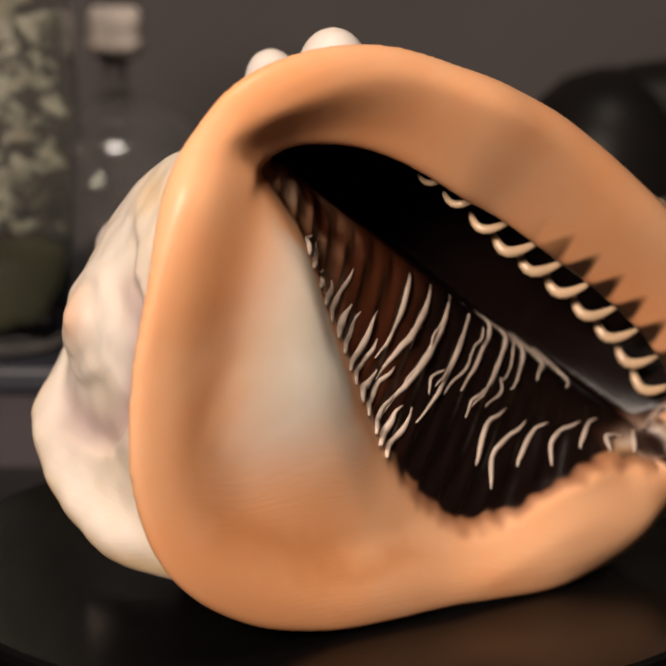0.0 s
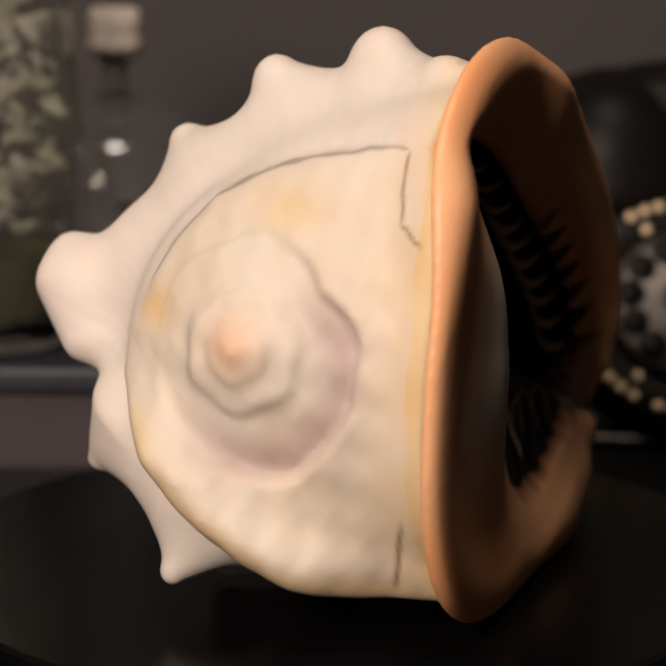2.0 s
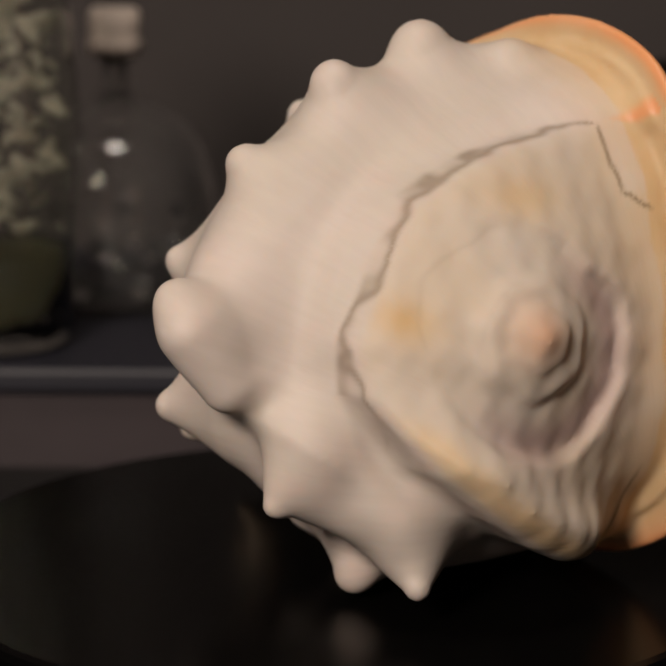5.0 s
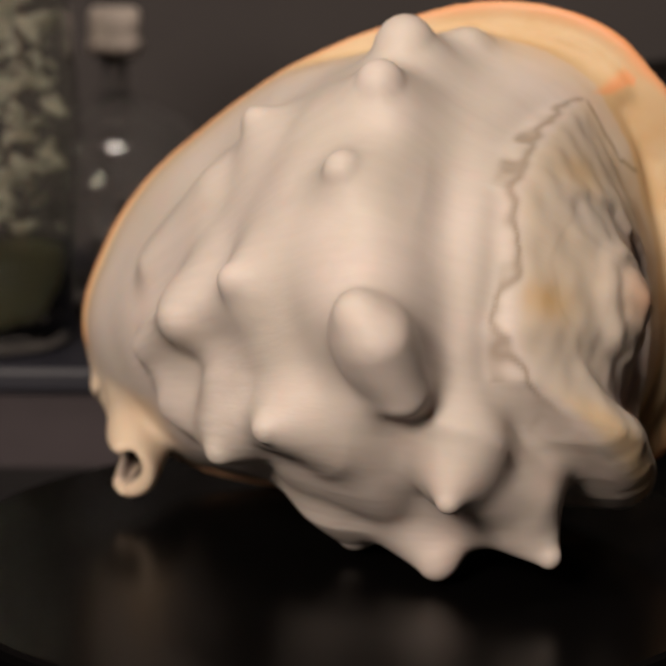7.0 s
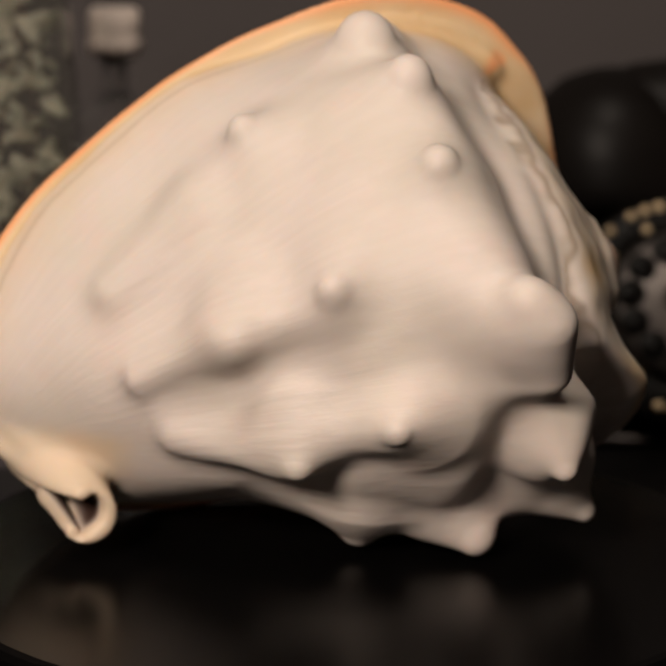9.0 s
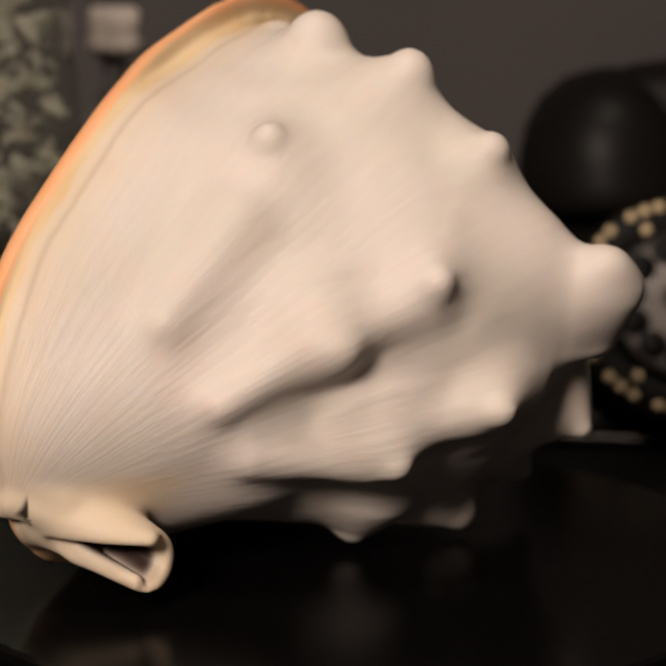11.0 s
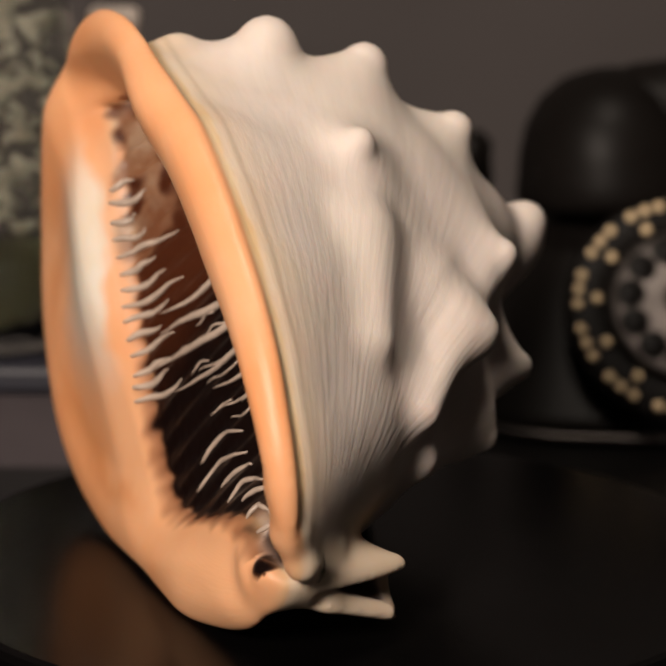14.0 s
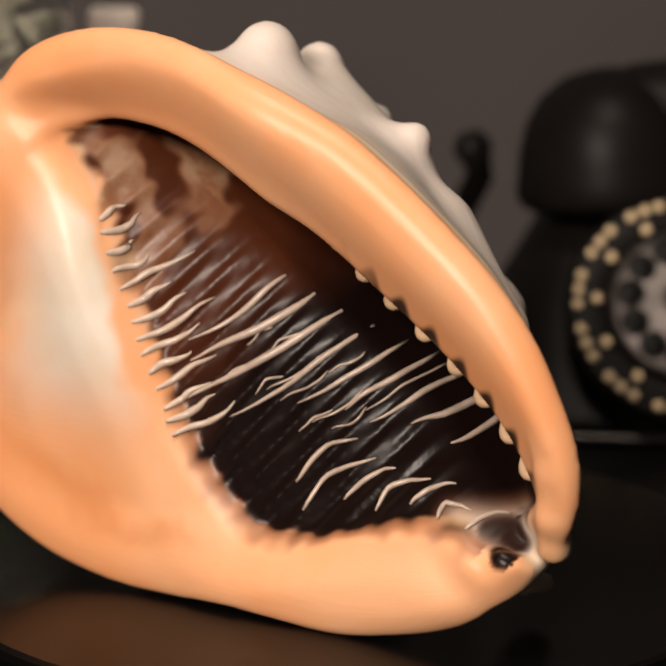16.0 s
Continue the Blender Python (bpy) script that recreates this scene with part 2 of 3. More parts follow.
KNOBS = (  # base, tip (s, n, z in mm), base and tip radius
    ((-19.7, 26.8, 161.3), (-16.8, 20.4, 178.8), 18.2, 9.7), ((-14.6, -2.1, 150.3), (-17.8, -16.5, 170.7), 20.6, 6.8), ((-19.2, -38.6, 132.6), (-14.6, -50.5, 146.7), 15.5, 4.8),
    ((-22.3, -48.5, 110.8), (-33.1, -47.6, 82.1), 16.5, 14), ((-25.5, -61.3, 107.6), (-34.1, -56.9, 81.7), 11.3, 9.3), ((-29.8, -86.7, 108.7), (-37.2, -66.7, 82.1), 5.9, 7.1),
    ((-38.1, -87.1, 98.7), (-43.7, -77.7, 81), 8.9, 6.4), ((-55.3, -54.6, 58.2), (-55.3, -66.7, 43.6), 15.5, 3.6), ((-58.5, -15.1, 34.5), (-81.1, -28.9, 15.7), 22, 4.4),
    ((-56.2, -47.6, 47.4), (-69.9, -28.9, 37.2), 12.3, 13.1), ((-34, -13.3, 17.4), (-41.6, -24.4, 8.8), 12.1, 6.8), ((-6, -7.3, 21.5), (-6.3, -2.4, 8.1), 13.4, 4.5),
    ((10.4, -36.4, 107.4), (22, -51.4, 108.2), 15.5, 4.8), ((19.5, -42.6, 99.6), (47.2, -22.2, 87.9), 5, 6.8), ((37.9, -16.5, 93.6), (48.7, -31.2, 88.3), 15.5, 3.6),
    ((48.1, -19.6, 88.5), (72, 0, 70), 6.5, 4), ((-8.7, -54.1, 65.6), (5.1, -66.9, 63.2), 15.5, 4.8), ((8.5, -53.5, 61.1), (31.4, -27.9, 52.1), 5.2, 6.9),
    ((23.8, -30, 59.4), (30.4, -41.8, 46), 15.5, 3.6), ((30.3, -27.7, 46.6), (59.5, -3.9, 50), 5.2, 4.7), ((19.2, 9.9, 138.5), (32.6, 7.2, 151.8), 15.5, 4.8),
    ((18.3, 7.1, 137.8), (42.7, 16.5, 123.3), 8.1, 8.5), ((46.6, 11.1, 123.9), (74.9, 19.7, 96.2), 6.7, 4.4), ((-28.7, 44.9, 169.1), (-33.1, 46.6, 175.7), 7.7, 5),
    ((-20, -36, 104), (-32, -75, 98), 28, 9))


def cone(S, N, Z, base, tip, r0, r1):
    b, t = np.array(base, float), np.array(tip, float)
    d = t - b
    h = np.clip(((S - b[0]) * d[0] + (N - b[1]) * d[1] + (Z - b[2]) * d[2]) / (d @ d), 0, 1)
    return np.sqrt((S - b[0] - h * d[0]) ** 2 + (N - b[1] - h * d[1]) ** 2 + (Z - b[2] - h * d[2]) ** 2) - (r0 + (r1 - r0) * h)


AXIS_S = (-104, -60, -20, 30, 70, 100, 125)
AXIS_N = (0.1, 18.9, 17.5, 25.6, 44.2, 46.8, 52)
AXIS_Z = (99.9, 79.9, 90.9, 87, 70.3, 73.4, 70)
RAD_S = (-130, -104, -99, -92, -84, -76, -68, -58, -45, -30, -12, 10, 32, 55, 74, 88, 98, 130)
RAD = (-26, 0, 6, 14, 24, 39.5, 54.5, 72.7, 65.9, 82.2, 79.2, 74, 53.9, 44.5, 29.2, 18.7, 0, -60)
# how much of the rim's outline the whorl keeps, by angle: at the rim, and at the middle plane
KEEP_RIM = (0.941, 0.949, 0.952, 0.891, 0.844, 0.832, 0.834, 0.85, 0.915, 0.907, 0.922, 0.958)
KEEP_MID = (0.477, 0.562, 0.693, 0.762, 0.645, 0.539, 0.635, 0.807, 0.893, 0.813, 0.68, 0.565)
# edge of the glazed cap round the apex, as (out, up) corners of a convex shape
CAP_TOP = (95.2, 13.2, -13.6, -9.3, 7.1, -10.2)
CANAL = ((91.2, 55.9, 34), (85.7, 19.9, 17.7), 15, 10.6)
CAP = ((-48, 80), (-48, 96), (-43, 106), (-34, 123), (-20, 138), (-2, 148), (18, 154), (35, 157), (70, 161), (70, 12), (36, 16), (18, 19.5), (2, 28), (-15, 40), (-34, 57))


def eased(x, xs, ys):
    """Like a broken line through the pairs, with its corners rounded over some 12 mm."""
    grid = np.arange(-140.0, 150.0, 2.0)
    y = np.interp(grid, xs, ys)
    for _ in range(2):
        y = np.convolve(np.pad(y, 3, mode="edge"), np.ones(7) / 7, mode="valid")
    return np.interp(x, grid, y)


def by_angle(psi, table):
    t = (psi / (2 * np.pi) * len(table)) % len(table)
    i = np.floor(t).astype(int)
    u = smooth01(t - i, 0, 1)
    A = np.array(table, float)
    return A[i] * (1 - u) + A[(i + 1) % len(table)] * u


def cap_edge(N, Z):
    d = np.full(np.shape(N), -1e3)
    for (n0, z0), (n1, z1) in zip(CAP, CAP[1:] + CAP[:1]):
        dn, dz = n1 - n0, z1 - z0
        w = math.hypot(dn, dz)
        d = np.maximum(d, ((N - n0) * -dz + (Z - z0) * dn) / w)
    return d


def outer_fields(S, N, Z):
    """The shell as if it were not hollow."""
    cn, cz = eased(S, AXIS_S, AXIS_N), eased(S, AXIS_S, AXIS_Z)
    R = eased(S, RAD_S, RAD)
    dn = N - cn
    wide = np.where(dn < 0, 1.08 - 0.07 * smooth01(-S, 40, 90), 1.15)
    body = (np.sqrt((dn / wide) ** 2 + (Z - cz) ** 2) - R) * 0.8
    body = smax(body, -95 - S, 9)
    psi = np.arctan2(Z - 92, S)
    O = outline(psi)
    r = np.hypot(S, Z - 92)
    u = np.clip((60 - N) / 60, 0, 1.5)
    rim, mid = by_angle(psi, KEEP_RIM), by_angle(psi, KEEP_MID)
    k = rim - (rim - mid) * u ** 1.2
    flare = smax(r - O * k, -8 - N, 14)
    nf = face(S, Z)
    whorl = smin(body, flare, 14)
    # glazed cap round the apex, with its coils
    ra, pa = np.hypot(N - 1, Z - 99), np.arctan2(Z - 99, N - 1)
    cu, cv = np.clip(N, -60, 60) / 50, (np.clip(Z, 10, 165) - 95) / 50
    c = CAP_TOP
    top = c[0] + c[1] * cu + c[2] * cv + c[3] * cu * cu + c[4] * cu * cv + c[5] * cv * cv
    r1 = 33 + 11 * np.clip(np.cos(pa + 1.0), 0, 1) + 1.2 * np.sin(5 * pa + 1) + 0.7 * np.sin(9 * pa)
    r2 = 19 + 3 * np.sin(pa + 2.6) + 0.8 * np.sin(7 * pa)
    top = top - 5.0 * smooth01(r1 - ra, -1.5, 3.0) * (0.5 + 0.5 * np.cos(pa + 0.6) * smooth01(ra, 3, 18))
    top = top + 3.0 * smooth01(r2 - ra, -3, 2.5) + 1.6 * smooth01(0.55 * r2 - ra, -2, 2) + 2.6 * np.exp(-(ra / 6) ** 2) + 10.0 * np.exp(-(ra / 38) ** 2) - 2.0 + 0.5 * np.sin(0.31 * N + 0.17 * Z) * np.sin(0.23 * Z - 0.2 * N) + 0.15 * np.sin(0.7 * N) * np.sin(0.6 * Z)
    rim_edge = cap_edge(N, Z)
    top = top + 14 * np.exp(-((rim_edge + 8) / 13) ** 2) * smooth01(-Z, -85, -55) * smooth01(-N, -50, -20)
    cap = smax(smax(rim_edge, -S - top, 6), S + 30, 5)
    whorl = smin(whorl, cap, 2.5)
    knobbed = whorl
    for base, tip, r0, r1 in KNOBS:
        knobbed = smin(knobbed, cone(S, N, Z, base, tip, r0, r1), 14)
    knobbed = smax(knobbed, N - nf + 4, 4)
    plate = smax(smax(r - O, (N - nf) * 0.8, 5), np.minimum(by_angle(psi, RIM_BACK) + BACKING * backing(psi) + lean(S), nf - 10 + 60 * (1 - smooth01(O - r, 6, 13))) - N, 4)
    canal = smax(cone(S, N, Z, *CANAL), 16 - N, 2)
    solid = smin(smin(knobbed, plate, 3), canal, 7)
    return solid, smin(body, smax(r - O * k, -8 - N, 14), 14)

LIP_END = (((109, 66, 80), 3.0), ((112.5, 66, 64), 4.5), ((112.5, 64, 49), 5.0), ((111, 59, 38), 4.6), ((97, 43, 30), 4.0), ((88.5, 17, 26), 2.2))
LIP_WEB = (((108, 59, 47), 4.5), ((97, 46, 38), 6.0))
SHIELD_END = (((95, 64, 32), 4.5), ((93, 43, 19.5), 3.5), ((91, 21, 12.5), 2.0))


def shell_fields(S, N, Z):
    solid, whorl = outer_fields(S, N, Z)
    a, q, lip, dark = slit(S, Z)
    hollow = smax(bed(a, q, dark) + lean(S) - N, -4 - a, 4)
    hollow = smax(hollow, a - 207 - 13 * smooth01(-q, -3, 3), 4)
    hollow = smax(hollow, smin(lip - q, N - 54 - lean(S), 8), 6)
    hollow = smax(hollow, whorl + 8, 4)
    solid = smax(solid, -hollow, 5)
    bore = cone(S, N, Z, (91, 58, 29), (87, 8, 17), 5.5, 7.5)
    gap = smax(smax(np.abs(Z - 18 - 0.15 * (N - 24)) - np.clip(7 - 0.14 * (N - 24), 0.5, 8), 87 - S, 2), np.maximum(10 - N, N - 50), 2)
    upper = np.interp(a, (172, 181, 197, 206, 214, 226), (-31, -27, -22, -19, -15, -10))
    lower = np.interp(a, (176, 186, 200, 207, 214, 226), (-16, -13, -7, -6, -6, -6))
    strait = smax(smax(np.maximum(upper - q, q - lower), 180 - a, 2), 51 - N, 3)
    strait = smax(strait, a - 220, 2)
    solid = smax(solid, -smin(smin(bore, gap, 2), strait, 2), 2)
    # the lip runs on below into the upper edge of the canal, the shield into its lower edge
    for chain in (LIP_END, SHIELD_END, LIP_WEB):
        for (p0, r0), (p1, r1) in zip(chain, chain[1:]):
            solid = smin(solid, cone(S, N, Z, p0, p1, r0, r1), 3.5)
    return solid


def surface_net(values, origin, step):
    """Smooth quads where a field on a regular grid crosses zero."""
    inside = values < 0
    nx, ny, nz = values.shape
    total = np.zeros((nx - 1, ny - 1, nz - 1, 3), np.float32)
    count = np.zeros((nx - 1, ny - 1, nz - 1), np.float32)
    corner = lambda A, i, j, k: A[i:nx - 1 + i, j:ny - 1 + j, k:nz - 1 + k]
    for axis in range(3):
        for u in (0, 1):
            for v in (0, 1):
                c0 = [u, v]
                c0.insert(axis, 0)
                c1 = list(c0)
                c1[axis] = 1
                f0, f1 = corner(values, *c0), corner(values, *c1)
                cross = (f0 < 0) != (f1 < 0)
                t = np.where(cross, f0 / np.where(cross, f0 - f1, 1), 0)
                for d in range(3):
                    total[..., d] += np.where(cross, t if d == axis else c0[d], 0)
                count += cross
    live = count > 0
    index = -np.ones(live.shape, np.int64)
    index[live] = np.arange(live.sum())
    cells = np.argwhere(live)
    verts = (cells + total[live] / count[live][:, None]) * step + origin
    faces = []
    for axis in range(3):
        a, b = [d for d in range(3) if d != axis]
        lo, hi = np.take(inside, range(values.shape[axis] - 1), axis), np.take(inside, range(1, values.shape[axis]), axis)
        edge = np.argwhere(lo != hi)
        keep = np.all([(edge[:, d] > 0) & (edge[:, d] < live.shape[d]) for d in (a, b)], axis=0)
        edge = edge[keep]
        flip = lo[tuple(edge.T)]
        quad = []
        for da, db in ((1, 1), (0, 1), (0, 0), (1, 0)):
            c = edge.copy()
            c[:, a] -= da
            c[:, b] -= db
            quad.append(index[tuple(c.T)])
        quad = np.stack(quad, 1)
        if axis == 1:
            flip = ~flip
        quad[flip] = quad[flip][:, ::-1]
        faces.append(quad)
    return verts, np.concatenate(faces)


def relax(verts, faces, rounds, amount):
    for _ in range(rounds):
        total, count = np.zeros_like(verts), np.zeros(len(verts))
        for i in range(4):
            for j in (i - 1, (i + 1) % 4):
                np.add.at(total, faces[:, i], verts[faces[:, j]])
                np.add.at(count, faces[:, i], 1)
        verts = verts + amount * (total / count[:, None] - verts)
    return verts


def to_world(p):
    """From (along, out, up) in mm to the shell's own metres."""
    p = np.asarray(p, float) * 0.001
    return p[..., :1] * np.array(ES) + p[..., 1:2] * np.array(EN) + p[..., 2:3] * np.array((0, 0, 1.0))


def zones(V):
    """Where the shell is orange, cream, brown and so on, from the place on its form."""
    S, N, Z = V.T
    psi = np.arctan2(Z - 92, S)
    e = outline(psi) - np.hypot(S, Z - 92)
    a, q, lip, dark = slit(S, Z)
    wob = np.array([noise.noise(Vector(v) * 0.05) + 0.3 * noise.noise(Vector(v) * 0.16) for v in V]) * 4
    fine = np.array([noise.noise(Vector((x * 0.20, y * 0.16, 3.0))) for x, y in zip(a, q)]) * 3
    depth = -outer_fields(S, N, Z)[0]
    inside = smooth01(depth, 3, 6)
    outside = 1 - inside
    L = N - lean(S)
    rise = 8.0
    front = smooth01(L + wob - rise, 60, 65) * outside
    cream = np.maximum(smooth01(L + wob, 36, 62) * 0.5, smooth01(L + 0.4 * wob, 57, 59) * 0.95) * outside
    callus = np.exp(-(((S + 44 - 0.25 * (Z - 100)) / 38) ** 4 + ((Z - 106) / 44) ** 4)) * smooth01(np.abs(wob) + 2.2 * (q - dark) / 10 + 3, 0, 2) * front * smooth01(q - dark, -20, -2)
    # amber of the valley inside the rim, its shading painted into the same band
    amber_shade = np.exp(-((e - 27 - 1.5 * wob) / 8) ** 2) * front * smooth01(np.cos(psi - radians(215)), 0.35, 0.8) * 0.6
    # stained inner wall and canal; shade of the hollow and slot painted in with it
    shelf = bed(a, q, dark) + lean(S)
    on_bed = (1 - smooth01(np.abs(N - shelf), 5, 8)) * ((a < 160) | (N > 48))
    facing = smooth01(N - face(S, Z), -8, -4) * outside * (L > 40)
    front = np.clip(np.maximum(np.maximum(front, facing), smooth01(q - dark, -3, 2) * on_bed * (e > 10)), 0, 1)
    front = np.maximum(front, np.maximum((L > 44) * (e > 9) * smooth01(q - dark, -4, 1) * smooth01(N - face(S, Z), -9, -5) * (q < dark + 15) * smooth01(a, 16, 30), inside * 0.9))
    front = np.maximum(front, (L > 44) * (e > 14) * smooth01(q - dark, -6, -1) * (q < dark + 14) * smooth01(a, 55, 65) * (a < 196) * smooth01(N - face(S, Z), -18, -14))
    spout = smooth01(S, 66, 78) * (1 - smooth01(Z, 40, 50)) * (1 - smooth01(N, 58, 66))
    front, cream = front * (1 - spout), np.maximum(cream, 0.5 * spout * outside)
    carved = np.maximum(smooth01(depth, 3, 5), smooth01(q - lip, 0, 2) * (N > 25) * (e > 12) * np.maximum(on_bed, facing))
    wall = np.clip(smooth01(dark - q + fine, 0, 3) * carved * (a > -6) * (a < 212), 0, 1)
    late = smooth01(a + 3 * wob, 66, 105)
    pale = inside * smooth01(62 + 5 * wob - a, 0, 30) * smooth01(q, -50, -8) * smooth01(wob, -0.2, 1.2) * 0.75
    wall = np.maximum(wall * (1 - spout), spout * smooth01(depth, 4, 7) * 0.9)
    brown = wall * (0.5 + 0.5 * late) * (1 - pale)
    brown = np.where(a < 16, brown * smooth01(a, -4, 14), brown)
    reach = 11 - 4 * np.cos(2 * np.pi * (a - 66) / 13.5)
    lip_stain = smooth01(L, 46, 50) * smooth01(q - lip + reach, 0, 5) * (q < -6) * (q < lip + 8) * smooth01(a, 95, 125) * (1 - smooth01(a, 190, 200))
    # slot floor painted near-black for the shade of a deeper channel
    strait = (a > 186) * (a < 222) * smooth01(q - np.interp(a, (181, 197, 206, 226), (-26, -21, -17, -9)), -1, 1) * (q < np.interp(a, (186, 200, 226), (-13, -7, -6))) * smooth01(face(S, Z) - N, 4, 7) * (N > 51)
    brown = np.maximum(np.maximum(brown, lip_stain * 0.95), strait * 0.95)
    rust = np.maximum(wall * (1 - pale), front * smooth01(dark + 2 + 4 * late + fine - q, 0, 7) * (q > -8) * (a > 10) * (a < 196) * 0.75 * smooth01(a, 15, 50))
    crease = np.exp(-((L - 54 + 0.3 * wob) / 1.0) ** 2) * outside * (1 - backing(psi)) * (e < 14) * 0.25
    cap = smooth01(-cap_edge(N, Z), 0, 3) * smooth01(-S, 55, 66) * (N < 56) * outside
    ra, pa = np.hypot(N - 1, Z - 99), np.arctan2(Z - 99, N - 1)
    patch = smooth01(N + 0.6 * wob, 48, 50) * (1 - smooth01(N, 60, 64)) * smooth01(Z + 0.8 * wob, 134, 137) * (1 - smooth01(Z, 158, 161)) * smooth01(-S, 50, 60)
    cap = cap * (1 - patch)
    apex = np.exp(-(ra / 9) ** 2) * cap * 0.8
    r1 = 33 + 11 * np.clip(np.cos(pa + 1.0), 0, 1)
    violet = cap * np.exp(-((ra - r1 + 6) / 7) ** 2) * smooth01(np.cos(pa + 0.7), -0.3, 0.7) * 0.85
    suture = cap * np.exp(-((ra - 19 - 3 * np.sin(pa + 2.6) + 0.3 * wob) / 0.8) ** 2) * smooth01(wob, 0.2, 1.6) * 0.05
    suture = np.maximum(suture, cap * np.exp(-((ra - 31 - 0.8 * wob) / 0.9) ** 2) * smooth01(np.cos(pa - 2.4), 0.55, 0.8) * 0.1)
    edge = np.abs(cap_edge(N, Z) + 0.5 * wob)
    top_half = smooth01(Z, 60, 85) + 0.0
    crack = np.exp(-(edge / 0.55) ** 2) * smooth01(wob + 2.2, 0, 2) * (S < -50) * (N < 47) * outside * (0.25 + 0.75 * top_half)
    left_of = np.exp(-((N - 49 + 0.6 * wob) / 0.6) ** 2) * smooth01(Z, 136, 139) * (1 - smooth01(Z, 156, 159))
    under = np.exp(-((Z - 136 + 0.5 * (N - 49) + 0.8 * wob) / 0.7) ** 2) * smooth01(N, 48, 50) * (1 - smooth01(N, 56, 59))
    cleft = np.exp(-((N - 53 + 0.22 * (44 - Z) + 0.3 * wob) / 0.9) ** 2) * smooth01(Z, 18, 24) * (1 - smooth01(Z, 40, 48))
    crack = np.maximum(crack, np.maximum(np.maximum(left_of, under) * 1.3, cleft * 1.5) * (S < -50) * outside)
    gold = cap * np.exp(-((cap_edge(N, Z) + 5) / 5) ** 2) * (1 - smooth01(Z, 66, 80)) * 0.8
    gold = np.maximum(gold, cap * np.exp(-(((N + 34) / 8) ** 2 + ((Z - 104) / 7) ** 2)))
    gold = np.maximum(gold, cap * 0.7 * np.exp(-(((N - 12) / 12) ** 2 + ((Z - 138) / 6) ** 2)))
    gloss = np.maximum(front, inside)
    return dict(orange_zone=front, amber_shade_zone=amber_shade, cream_zone=np.maximum(cream, gold), callus_zone=callus, brown_shade_zone=np.clip(brown, 0, 1), rust_zone=np.clip(rust, 0, 1),
                spire_zone=apex, violet_zone=violet, cap_zone=cap, pale_zone=pale, crack_zone=np.maximum(np.maximum(crack * 0.55, crease), suture), gloss_zone=gloss, rib_zone=smooth01(190 - np.sqrt((S - 80) ** 2 + (N - 44) ** 2 + (Z - 40) ** 2), 0, 110) * outside * (1 - front) * (1 - cap) * (1 - spout), along=S / 15 + wob * 0.15, turn=np.arctan2(Z - 32, N - 58))


def sea_shell():
    thing = tagged(new("sea_shell"), "large horned helmet seashell, cream-white back, glossy orange lip", "seashell")
    step = SHELL_STEP
    origin = np.array((-128.0, -112.0, -6.0))
    S, N, Z = np.meshgrid(*(np.arange(o, hi, step, dtype=np.float32) for o, hi in zip(origin, (132, 96, 200))), indexing="ij")
    V, F = surface_net(shell_fields(S, N, Z), origin, step)
    V = relax(V, F, 4, 0.5)
    body = mesh_object("shell_body", to_world(V).tolist(), F.tolist(), SHELL, thing)
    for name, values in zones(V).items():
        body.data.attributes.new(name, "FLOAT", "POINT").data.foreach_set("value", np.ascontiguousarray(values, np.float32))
    teeth(thing)
    return thing


def place_on_slit(a, q):
    return -68 + 0.803 * a - 0.596 * q, 152 - 0.596 * a - 0.803 * q


